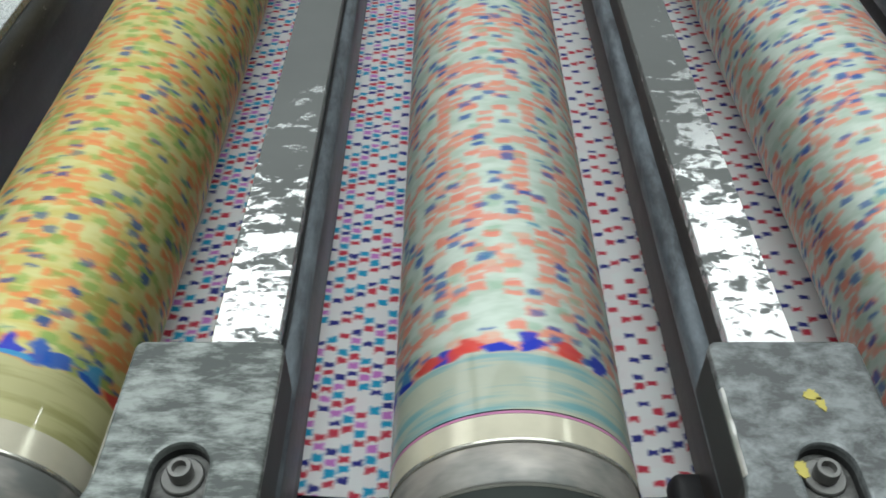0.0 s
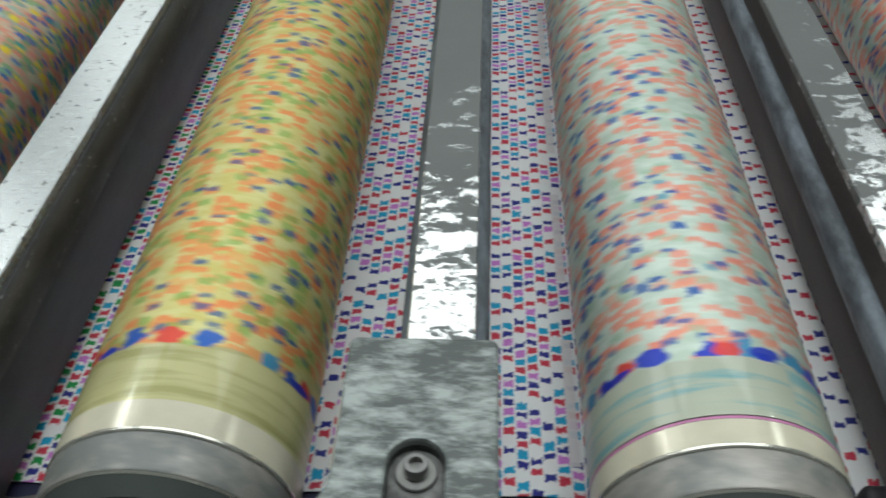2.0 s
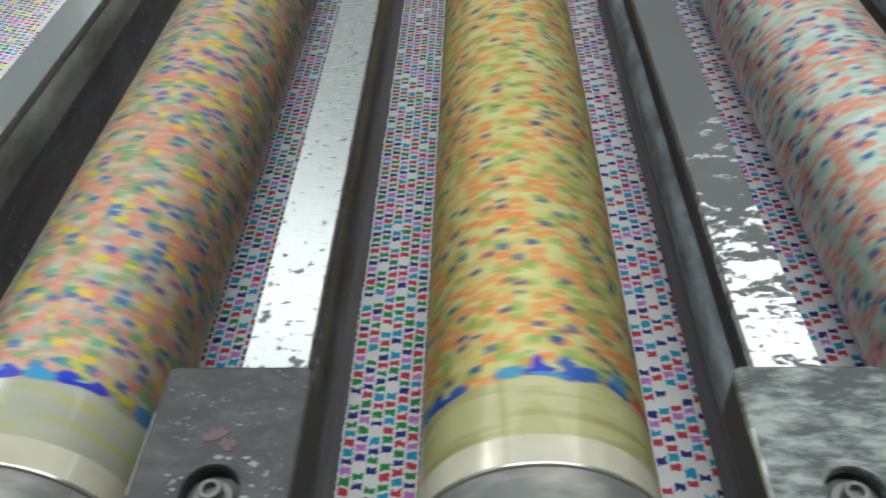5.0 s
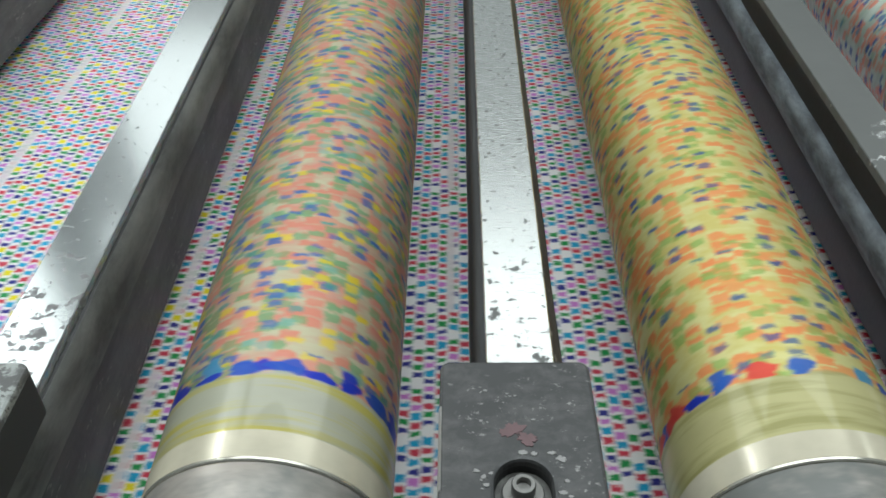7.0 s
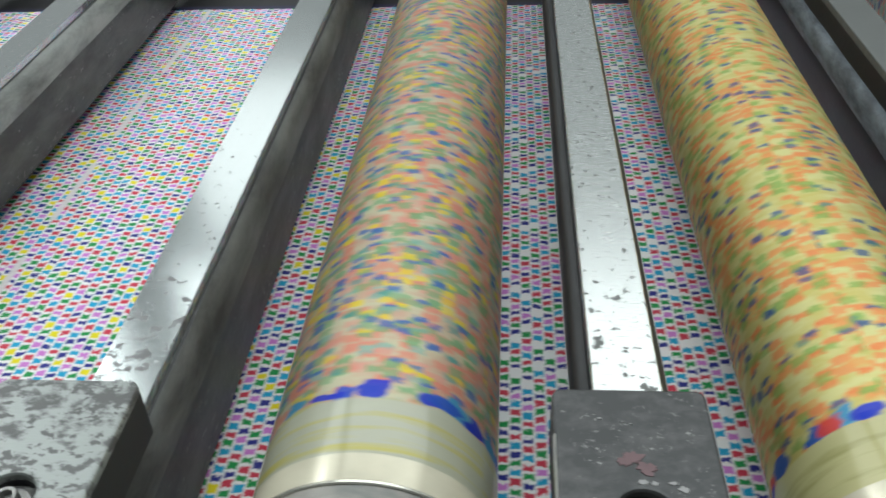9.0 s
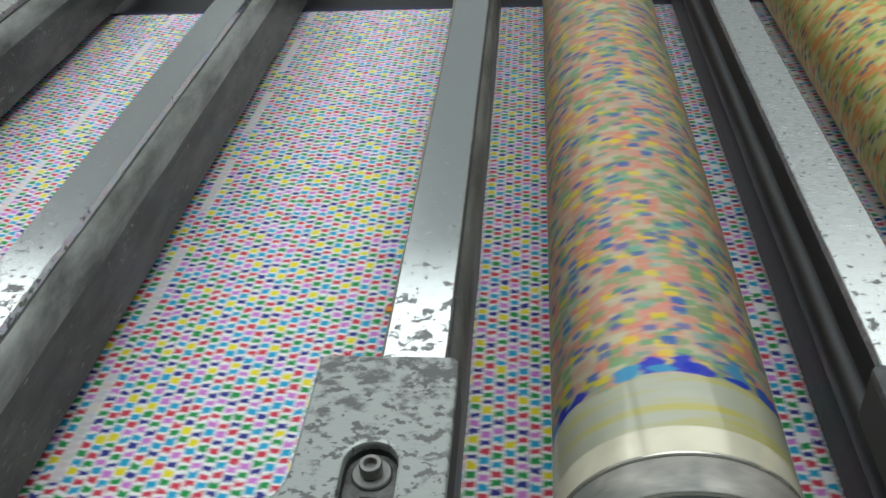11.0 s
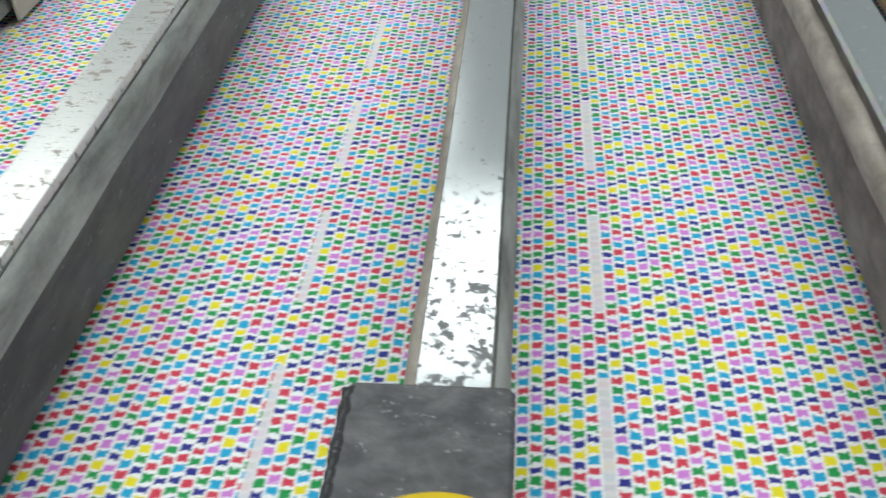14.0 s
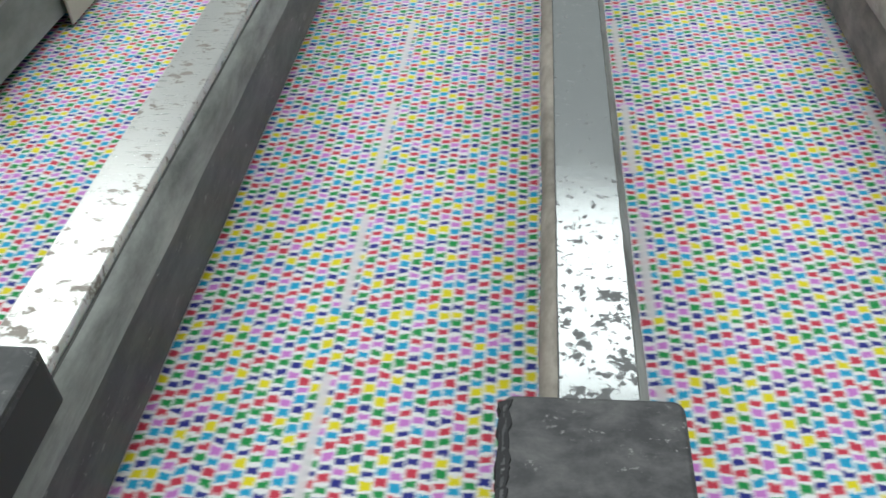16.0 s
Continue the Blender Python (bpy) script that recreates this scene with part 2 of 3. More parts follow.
def worn_metal(name, dull, bright, lo, hi, scale=22, dull_rough=0.55, bright_rough=0.2, stretch=(1, 0.6, 1), drift=0.0, pivot=0.6, metal=0.9, fleck=0.0, speck=0.0):
    """Grey film over bare steel, worn off in ragged patches. drift: how much more is bare towards the near end."""
    n = Nodes(name)
    vec, x, y, z = n.coords()
    ob = n.t.nodes.new("ShaderNodeObjectInfo")
    shifted = n.t.nodes.new("ShaderNodeVectorMath")
    n.t.links.new(vec, shifted.inputs[0])
    n.t.links.new(ob.outputs["Random"], shifted.inputs[1])
    vec = n.scaled(shifted.outputs[0], stretch)
    big = n.m("ADD", n.m("MULTIPLY", n.noise(vec, scale, 8.0, 0.66, 0.2), 0.78), n.m("MULTIPLY", n.noise(vec, scale * 0.3, 3.0), 0.22))
    if drift:
        big = n.m("ADD", big, n.m("MULTIPLY", n.m("SUBTRACT", pivot, y), drift))
    bare = n.ramp(big, [(lo, 0.0), (hi, 1.0)])
    if fleck:
        bare = n.m("MULTIPLY", bare, n.ramp(n.noise(vec, scale * 1.9, 5.0, 0.6), [(fleck - 0.015, 0.0), (fleck + 0.02, 1.0)]))
    fine = n.noise(n.scaled(vec, (1, 8, 1)), 90, 4.0)
    cloud = n.noise(vec, 7, 4.0)
    a = n.mix(cloud, tuple(k * 0.75 for k in dull), tuple(min(1, k * 1.3) for k in dull))
    b = n.mix(fine, tuple(k * 0.82 for k in bright), bright)
    n.bump(n.m("ADD", n.m("MULTIPLY", bare, -0.6), n.m("MULTIPLY", fine, 0.15)), 0.2 if bright_rough > 0.3 else 0.06, 0.0005)
    rough = n.m("ADD", n.m("MULTIPLY", bare, bright_rough - dull_rough), n.m("ADD", dull_rough - 0.05, n.m("MULTIPLY", fine, 0.12)))
    shade = n.mix(bare, a, b)
    if speck:
        chips = n.m("MULTIPLY", n.ramp(n.noise(vec, 210, 5.0, 0.7), [(0.60, 0.0), (0.64, 1.0)]), n.ramp(n.noise(vec, 34, 3.0), [(0.50, 0.0), (0.58, speck)]))
        shade = n.mix(chips, shade, (0.42, 0.41, 0.40))
    return n.out(shade, rough, n.m("MULTIPLY", bare, metal))


def plain(name, colour, rough, metal=0.0, vary=0.25, scale=30, bumpy=0.2):
    n = Nodes(name)
    vec, *_ = n.coords()
    k = n.noise(vec, scale, 6.0, 0.6)
    k2 = n.noise(vec, scale * 0.17, 3.0)
    a = n.mix(k, tuple(c * (1 - vary) for c in colour), tuple(min(1, c * (1 + vary)) for c in colour))
    a = n.mix(n.m("MULTIPLY", k2, 0.5), a, tuple(c * (1 - vary) for c in colour))
    n.bump(k, bumpy, 0.001)
    return n.out(a, n.m("ADD", rough - 0.06, n.m("MULTIPLY", k, 0.12)), metal)


CLOTH = cloth_material()
BLUE, RED = (0.012, 0.035, 0.42), (0.62, 0.06, 0.05)
ORANGE, SKY = (0.66, 0.17, 0.06), (0.03, 0.13, 0.40)
MINT = screen_material("mint_screen", ((0.43, 0.51, 0.43), (0.55, 0.62, 0.55)),
                       [(1, 0.44, (0.72, 0.22, 0.15), 0.90, 0.52, 0.36), (2, 0.20, (0.72, 0.29, 0.19), 0.78, 0.52, 0.30), (7, 0.10, (0.27, 0.43, 0.30), 0.6, 0.46, 0.34),
                        (3, 0.185, (0.022, 0.095, 0.33), 0.94, 0.43, 0.29), (5, 0.05, (0.03, 0.24, 0.38), 0.8, 0.38, 0.24)],
                       (BLUE, RED, BLUE, (0.08, 0.30, 0.34)), (0.40, 0.42, 0.33))
LIME = screen_material("lime_screen", ((0.52, 0.45, 0.15), (0.58, 0.55, 0.25)),
                       [(1, 0.48, (0.70, 0.215, 0.07), 0.90, 0.52, 0.36), (2, 0.20, (0.68, 0.31, 0.10), 0.78, 0.52, 0.30), (7, 0.24, (0.20, 0.36, 0.085), 0.8, 0.48, 0.38),
                        (3, 0.16, (0.022, 0.085, 0.24), 0.92, 0.41, 0.27), (5, 0.05, (0.05, 0.22, 0.20), 0.8, 0.38, 0.24)],
                       (BLUE, RED, (0.02, 0.10, 0.40), (0.26, 0.25, 0.08)), (0.45, 0.42, 0.20))
ROSE = screen_material("rose_screen", ((0.50, 0.33, 0.24), (0.48, 0.45, 0.31)),
                       [(1, 0.52, (0.62, 0.20, 0.14), 0.84, 0.54, 0.38), (2, 0.22, (0.60, 0.26, 0.21), 0.75, 0.54, 0.34), (7, 0.34, (0.12, 0.33, 0.15), 0.82, 0.50, 0.38), (6, 0.12, (0.16, 0.38, 0.33), 0.7, 0.50, 0.32),
                        (4, 0.17, (0.66, 0.50, 0.02), 0.90, 0.47, 0.31), (3, 0.21, (0.025, 0.11, 0.36), 0.9, 0.47, 0.28), (5, 0.07, (0.03, 0.27, 0.25), 0.85, 0.46, 0.28)],
                       (BLUE, (0.02, 0.08, 0.42), BLUE, (0.42, 0.36, 0.02)), (0.38, 0.38, 0.29), 0.13, 1.8)
RING = plain("lacquered_ring", (0.66, 0.61, 0.47), 0.2, 0.2, 0.32, 26, 0.05)
BEAD = plain("bright_bead", (0.80, 0.78, 0.68), 0.18, 0.8, 0.1, 60, 0.05)
MAGENTA = plain("magenta_line", (0.48, 0.17, 0.33), 0.4)
CAP = worn_metal("turned_end_ring", (0.14, 0.145, 0.135), (0.42, 0.38, 0.34), 0.42, 0.62, 15, 0.46, 0.36, (1, 1.6, 1), metal=0.35)
CRIMSON = plain("crimson_ink", (0.36, 0.05, 0.085), 0.6, 0, 0.4, 120)
ORANGE_INK = plain("orange_ink", (0.65, 0.22, 0.02), 0.5)
CONE = plain("grey_green_cone", (0.11, 0.125, 0.115), 0.4, 0.4)
GEAR = plain("gear_metal", (0.30, 0.30, 0.29), 0.35, 0.8, 0.3)
STEEL_GREY = worn_metal("strip_grey_film", (0.092, 0.097, 0.093), (0.78, 0.80, 0.79), 0.505, 0.535, 56, 0.40, 0.2, (0.55, 0.95, 1), 0.42, 0.57, fleck=0.415)
STEEL_PATCHY = worn_metal("strip_patchy", (0.092, 0.097, 0.093), (0.78, 0.80, 0.79), 0.50, 0.53, 50, 0.40, 0.2, (0.6, 0.9, 1), 0.28, 0.66, fleck=0.42)
STEEL_CLEAN = worn_metal("strip_bare", (0.11, 0.115, 0.11), (0.67, 0.70, 0.69), 0.375, 0.395, 80, 0.40, 0.25, (0.7, 0.9, 1), -0.24, 0.60, fleck=0.36)
STEEL_MID = worn_metal("strip_half_bare", (0.13, 0.13, 0.13), (0.62, 0.66, 0.66), 0.37, 0.40, 72, 0.40, 0.14, (0.8, 0.9, 1), -0.30, 0.60, fleck=0.335)
BODY_BLACK = worn_metal("beam_black", (0.012, 0.012, 0.013), (0.045, 0.046, 0.049), 0.55, 0.80, 14, 0.42, 0.35, (1, 0.3, 1), metal=0.3)
BODY_GREY = worn_metal("beam_dark_grey", (0.028, 0.029, 0.027), (0.10, 0.10, 0.092), 0.50, 0.78, 30, 0.45, 0.38, (1, 0.3, 1), metal=0.2)
BODY_BROWN = worn_metal("beam_rusty_edge", (0.030, 0.025, 0.024), (0.085, 0.070, 0.062), 0.50, 0.74, 16, 0.5, 0.42, (1, 0.4, 1), metal=0.2)
BODY_RUST = worn_metal("beam_brown_crust", (0.075, 0.062, 0.055), (0.23, 0.195, 0.17), 0.40, 0.66, 26, 0.55, 0.46, (1, 0.5, 1), metal=0.05)
FLANK_BLUE = worn_metal("flank_blue_grey", (0.045, 0.052, 0.060), (0.20, 0.235, 0.265), 0.40, 0.66, 46, 0.52, 0.46, (1, 0.35, 1), metal=0.2)
FLANK_BLACK = worn_metal("flank_black", (0.009, 0.009, 0.010), (0.038, 0.039, 0.042), 0.42, 0.72, 20, 0.4, 0.33, (1, 0.25, 1), metal=0.2)
FLANK_DARK = worn_metal("flank_soot_grey", (0.016, 0.016, 0.017), (0.075, 0.077, 0.080), 0.42, 0.74, 26, 0.42, 0.34, (1, 0.3, 1), metal=0.15, speck=0.4)
FLANK_BROWN = worn_metal("flank_brown", (0.17, 0.145, 0.12), (0.46, 0.40, 0.34), 0.36, 0.62, 34, 0.5, 0.42, (1, 0.5, 1), metal=0.05)
FLANK_GREY = worn_metal("flank_grey", (0.034, 0.035, 0.033), (0.15, 0.153, 0.14), 0.42, 0.76, 24, 0.40, 0.32, (1, 0.30, 1), metal=0.1, speck=0.5)
# crest tones: the flank's highlight put into the colour, over scuffed patches
FLANK_LIT = worn_metal("flank_dusty_crest", (0.085, 0.087, 0.082), (0.46, 0.47, 0.44), 0.36, 0.62, 17, 0.5, 0.42, (1, 0.28, 1), metal=0.05)
FLANK_HALF_LIT = worn_metal("flank_worn_crest", (0.040, 0.041, 0.040), (0.21, 0.215, 0.205), 0.38, 0.68, 22, 0.46, 0.38, (1, 0.3, 1), metal=0.1)
FLANK_PALE = worn_metal("flank_pale_green", (0.17, 0.18, 0.16), (0.33, 0.34, 0.31), 0.35, 0.65, 14, 0.5, 0.4, (1, 0.4, 1), metal=0.1)
BEIGE = plain("beige_card", (0.50, 0.46, 0.38), 0.7, 0, 0.12, 20)
STEEL_DULL = worn_metal("strip_dull", (0.11, 0.11, 0.11), (0.66, 0.69, 0.69), 0.385, 0.405, 80, 0.42, 0.14, (0.8, 0.9, 1), -0.34, 0.63, fleck=0.35)
STEEL_PALE = worn_metal("strip_pale", (0.25, 0.215, 0.185), (0.74, 0.74, 0.71), 0.37, 0.41, 44, 0.45, 0.28, (0.6, 0.9, 1), -0.22, 0.66, fleck=0.40)
PINK_STAIN = plain("pink_stain", (0.14, 0.080, 0.086), 0.55, 0, 0.3, 90)
WORN_EDGE = plain("worn_bright_edge", (0.70, 0.69, 0.66), 0.3, 0.7, 0.25, 120)
CHIP = plain("chipped_metal", (0.30, 0.295, 0.29), 0.4, 0.5, 0.25, 120)
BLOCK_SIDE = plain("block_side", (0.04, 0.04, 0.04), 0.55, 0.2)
BLOCK_SILVER = worn_metal("block_mottled", (0.062, 0.070, 0.066), (0.36, 0.39, 0.37), 0.44, 0.59, 60, 0.5, 0.33, (0.5, 1.3, 1), metal=0.6)
BLOCK_GREY = worn_metal("block_grey", (0.075, 0.08, 0.08), (0.27, 0.29, 0.29), 0.43, 0.60, 62, 0.5, 0.4, (0.7, 1, 1), metal=0.4)
BLOCK_PALE = worn_metal("block_pale", (0.10, 0.10, 0.098), (0.34, 0.36, 0.345), 0.42, 0.50, 66, 0.5, 0.36, (0.7, 1, 1), 0.7, 0.300, metal=0.35, fleck=0.43)
BLOCK_DARK = worn_metal("block_dark", (0.040, 0.041, 0.042), (0.125, 0.122, 0.122), 0.46, 0.74, 60, 0.5, 0.4, (0.7, 1, 1), metal=0.3, speck=0.5)
BLOCK_WORN = worn_metal("block_worn", (0.030, 0.029, 0.032), (0.125, 0.122, 0.122), 0.42, 0.64, 46, 0.5, 0.4, (0.7, 1, 1), metal=0.3, speck=0.5)
BOLT = plain("bolt_steel", (0.24, 0.235, 0.225), 0.38, 0.75, 0.2, 80)
RECESS = worn_metal("recess_metal", (0.045, 0.043, 0.040), (0.19, 0.19, 0.18), 0.42, 0.62, 60, 0.5, 0.4, (1, 1, 1), metal=0.4)
HOLE = plain("greasy_recess", (0.055, 0.052, 0.048), 0.5, 0.3)
FRAME_METAL = worn_metal("machine_frame", (0.062, 0.051, 0.047), (0.22, 0.195, 0.175), 0.42, 0.66, 40, 0.6, 0.45, (1, 1, 1), metal=0.2)
BLANKET = plain("navy_blanket", (0.018, 0.018, 0.055), 0.6)
BLACK = plain("black_rubber", (0.014, 0.013, 0.015), 0.6)
TAPE = plain("yellow_tape", (0.56, 0.38, 0.002), 0.85, 0, 0.06, 20, 0.05)
CORE = plain("card_core", (0.62, 0.62, 0.55), 0.7, 0, 0.1, 60)
TEAL = plain("teal_print", (0.03, 0.28, 0.22), 0.5, 0, 0.15, 25)
CONCRETE = plain("concrete_floor", (0.20, 0.20, 0.19), 0.7, 0, 0.2, 6)
PLASTER = plain("painted_wall", (0.15, 0.155, 0.155), 0.8, 0, 0.06, 4)
YELLOW_SPOT = plain("yellow_paint_spot", (0.50, 0.42, 0.09), 0.5)


# ---- mesh helpers ----
def mesh_of(name, bm, material, smooth=False):
    bmesh.ops.recalc_face_normals(bm, faces=bm.faces)
    me = bpy.data.meshes.new(name)
    bm.to_mesh(me)
    bm.free()
    me.materials.append(material)
    if smooth:
        me.shade_smooth()
        me.set_sharp_from_angle(angle=radians(35))
    return me


def part(name, bm, material, parent, label="", smooth=False, m=None):
    ob = new(name, mesh_of(name, bm, material, smooth))
    ob.parent = parent
    if m is not None:
        ob.matrix_basis = m
    return tagged(ob, label)


def child_named(ob, name):
    return [c for c in ob.children if c.name.startswith(name)][0]


def thing(name, x, y, z, label, category, group="", kind=""):
    ob = new(name)
    ob.location = (x, y, z)
    return tagged(ob, label, category, group, kind)


def box(x0, x1, y0, y1, z0, z1, bevel=0.0, seg=2):
    bm = bmesh.new()
    bmesh.ops.create_cube(bm, size=1.0)
    for v in bm.verts:
        v.co = Vector((x0 + (v.co.x + 0.5) * (x1 - x0), y0 + (v.co.y + 0.5) * (y1 - y0), z0 + (v.co.z + 0.5) * (z1 - z0)))
    if bevel:
        bmesh.ops.bevel(bm, geom=bm.edges[:], offset=bevel, segments=seg, profile=0.5, affect="EDGES")
    return bm


def bar_along_y(section, stations):
    """A closed section (x, z) swept along y. stations: (y, jitter of the section)."""
    bm = bmesh.new()
    rings = []
    for y, j in stations:
        rings.append([bm.verts.new((x + j * noise.noise(Vector((x * 40, y * 9, z * 40))), y, z + j * noise.noise(Vector((z * 40 + 5, y * 9, x * 40))))) for x, z in section])
    n = len(section)
    for a, b in zip(rings, rings[1:]):
        for i in range(n):
            bm.faces.new((a[i], a[(i + 1) % n], b[(i + 1) % n], b[i]))
    bm.faces.new(rings[0])
    bm.faces.new(rings[-1][::-1])
    return bm


def turned(profile, steps=96):
    """A tube turned round the y axis from (radius, y) points; the profile is closed."""
    bm = bmesh.new()
    rings = []
    for i in range(steps):
        a = 2 * math.pi * i / steps
        rings.append([bm.verts.new((r * math.sin(a), y, r * math.cos(a))) for r, y in profile])
    n = len(profile)
    for i in range(steps):
        a, b = rings[i], rings[(i + 1) % steps]
        for k in range(n):
            bm.faces.new((a[k], a[(k + 1) % n], b[(k + 1) % n], b[k]))
    return bm


def plate(outline, hole, z0, z1, bevel=0.003):
    """A plate of an (x, y) outline with a hole cut through it."""
    bm = bmesh.new()
    edges = []
    for loop in (outline, hole) if hole else (outline,):
        vs = [bm.verts.new((x, y, z1)) for x, y in loop]
        edges += [bm.edges.new((vs[i], vs[(i + 1) % len(vs)])) for i in range(len(vs))]
    bmesh.ops.triangle_fill(bm, edges=edges, use_beauty=True)
    rim = [e for e in bm.edges if len(e.link_faces) == 1]
    ext = bmesh.ops.extrude_face_region(bm, geom=bm.faces[:])
    for v in ext["geom"]:
        if isinstance(v, bmesh.types.BMVert):
            v.co.z = z0
    bmesh.ops.recalc_face_normals(bm, faces=bm.faces)
    top = [e for e in bm.edges if all(abs(v.co.z - z1) < 1e-6 for v in e.verts) and len(e.link_faces) == 2
           and any(abs(f.normal.z) < 0.5 for f in e.link_faces)]
    bmesh.ops.bevel(bm, geom=top, offset=bevel, segments=2, profile=0.5, affect="EDGES")
    return bm


# ---- hall ----
def structure(name, bm, material, label, category):
    return tagged(new(name, mesh_of(name, bm, material)), label, category, kind="structure")


structure("floor", box(-13, 12, -6, 6.3, -0.15, 0.0), CONCRETE, "grey concrete floor of the print hall", "floor")
structure("ceiling", box(-13, 12, -6, 6.3, 8.0, 8.15), PLASTER, "pale painted ceiling of the hall", "ceiling")
structure("wall_west", box(-13.2, -13, -6, 6.3, 0, 8.0), PLASTER, "pale painted hall wall", "wall")
structure("wall_east", box(12, 12.2, -6, 6.3, 0, 8.0), PLASTER, "pale painted hall wall", "wall")
structure("wall_south", box(-13, 12, -6.2, -6, 0, 8.0), PLASTER, "pale painted hall wall", "wall")
structure("wall_north", box(-13, 12, 6.1, 6.3, 0, 8.0), PLASTER, "pale painted hall wall", "wall")

# ---- machine bed ----
structure("blanket", box(-12.5, 11.5, NEAR - 0.016, FAR + 0.03, FABRIC - 0.02, FABRIC - 0.004), BLANKET, "dark navy rubber printing blanket under the cloth", "blanket")
structure("far_rail", box(-12.5, 11.5, FAR + 0.034, FAR + 0.5, 0.6, FABRIC - 0.03), BLACK, "black rail beyond the cloth", "rail")


def ragged_rail():
    bm = bmesh.new()
    rows = []
    for i in range(1201):
        x = -4.5 + i * 0.005
        w = 0.009 * noise.noise(Vector((x * 9, 1.5, 0))) + 0.006 * noise.noise(Vector((x * 31, 4.5, 0)))
        hump = 0.02 * max(0.0, noise.noise(Vector((x * 3.1 + 3.0, 9.5, 0))))
        far = NEAR - 0.010 + w + hump + 0.026 * math.exp(-((x + 1.155) / 0.07) ** 2)
        zz = FABRIC + 0.003 + 0.006 * max(0, noise.noise(Vector((x * 14, 2.5, 0))))
        rows.append([bm.verts.new(p) for p in ((x, far, FABRIC - 0.003), (x, far - 0.004, zz), (x, far - 0.03, zz + 0.002), (x, -0.02, zz * 0 + FABRIC + 0.003), (x, -0.02, FABRIC - 0.15), (x, far, FABRIC - 0.15))])
    for a, b in zip(rows, rows[1:]):
        for k in range(6):
            bm.faces.new((a[k], a[(k + 1) % 6], b[(k + 1) % 6], b[k]))
    bm.faces.new(rows[0])
    bm.faces.new(rows[-1][::-1])
    return bm


structure("side_rail", ragged_rail(), FRAME_METAL, "grimy grey-brown metal side rail of the machine", "rail")


# ---- the running cloth ----
def cloth_mesh():
    bm = bmesh.new()
    x0, x1, n = -3.6, 11.4, 1500
    rows = []
    for i in range(n + 1):
        x = x0 + (x1 - x0) * i / n
        e0 = 0.004 * noise.noise(Vector((x * 11, 0.5, 0)))
        e1 = 0.004 * noise.noise(Vector((x * 7, 7.5, 0)))
        ys = [NEAR + e0, NEAR + 0.03, 0.7, 1.05, 1.4, FAR + e1]
        rows.append([bm.verts.new((x, y, 0.0)) for y in ys] + [bm.verts.new((x, y, -0.0012)) for y in ys[::-1]])
    k = len(rows[0])
    for a, b in zip(rows, rows[1:]):
        for j in range(k):
            bm.faces.new((a[j], a[(j + 1) % k], b[(j + 1) % k], b[j]))
    bm.faces.new(rows[0])
    bm.faces.new(rows[-1][::-1])
    return bm


cloth = new("cloth", mesh_of("cloth", cloth_mesh(), CLOTH))
cloth.location = (0, 0, FABRIC)
tagged(cloth, "white cotton cloth printed with small coloured blocks, running over the blanket", "cloth")


# ---- cross beams ----
SECTION = [(0.003, -0.012), (STRIP - 0.003, -0.012), (STRIP - 0.003, -0.060), (STRIP + 0.008, -0.085), (STRIP + 0.0085, -0.110), (STRIP + 0.0055, -0.150), (STRIP - 0.004, -0.157),
           (0.004, -0.157), (-0.0055, -0.150), (-0.0085, -0.110), (-0.008, -0.085), (0.003, -0.060)]


def soft_section(top):
    """Broad rounded flank of the last beams."""
    edge = STRIP - 0.0032
    pts = [(0.0, 0.0), (0.005, -0.0015), (0.009, -0.006), (0.0122, -0.013), (0.0145, -0.022), (0.0157, -0.032), (0.0160, -0.046), (0.0150, -0.070), (0.0132, -0.100), (0.0118, -0.138), (0.0, -0.1435)]
    return [(edge + o, top + d) for o, d in pts][::-1]


def shoulder_section(side, top):
    """Rounded bar along a beam's flank. side: 1 towards greater x, -1 the other way."""
    edge = STRIP - 0.0032 if side > 0 else 0.0032
    if side > 0:
        pts = [(0.0, 0.0), (0.005, -0.0005), (0.0095, -0.0025), (0.013, -0.007), (0.0152, -0.014), (0.016, -0.024), (0.0155, -0.042), (0.0135, -0.070), (0.0105, -0.100), (0.0, -0.104)]
    else:
        pts = [(0.0, 0.0), (0.006, -0.0005), (0.0115, -0.004), (0.0150, -0.010), (0.0165, -0.018), (0.0160, -0.028), (0.0125, -0.039), (0.0, -0.043)]
    return [(edge + side * o, top + d) for o, d in pts][::-side]


def ridge_section():
    """The crest of the rounded bar on a beam's flank, for its painted highlight."""
    edge = STRIP - 0.0032
    outer = [(0.0035, -0.0300 + 0.0006), (0.0062, -0.0303), (0.0100, -0.0322), (0.0136, -0.0366), (0.0158, -0.0435)]
    inner = [(o - 0.0012, z - 0.0014) for o, z in outer[::-1]]
    return [(edge + o, z) for o, z in outer + inner][::-1]


def pale_crest_section(top):
    """The crest of a broad rounded flank, for its painted highlight."""
    edge = STRIP - 0.0032
    outer = [(0.0052, -0.0008), (0.0094, -0.0052), (0.0127, -0.0124), (0.0150, -0.0217), (0.0162, -0.0318), (0.0166, -0.0440)]
    inner = [(o - 0.0014, z - 0.0012) for o, z in outer[::-1]]
    return [(edge + o, top + z) for o, z in outer + inner][::-1]


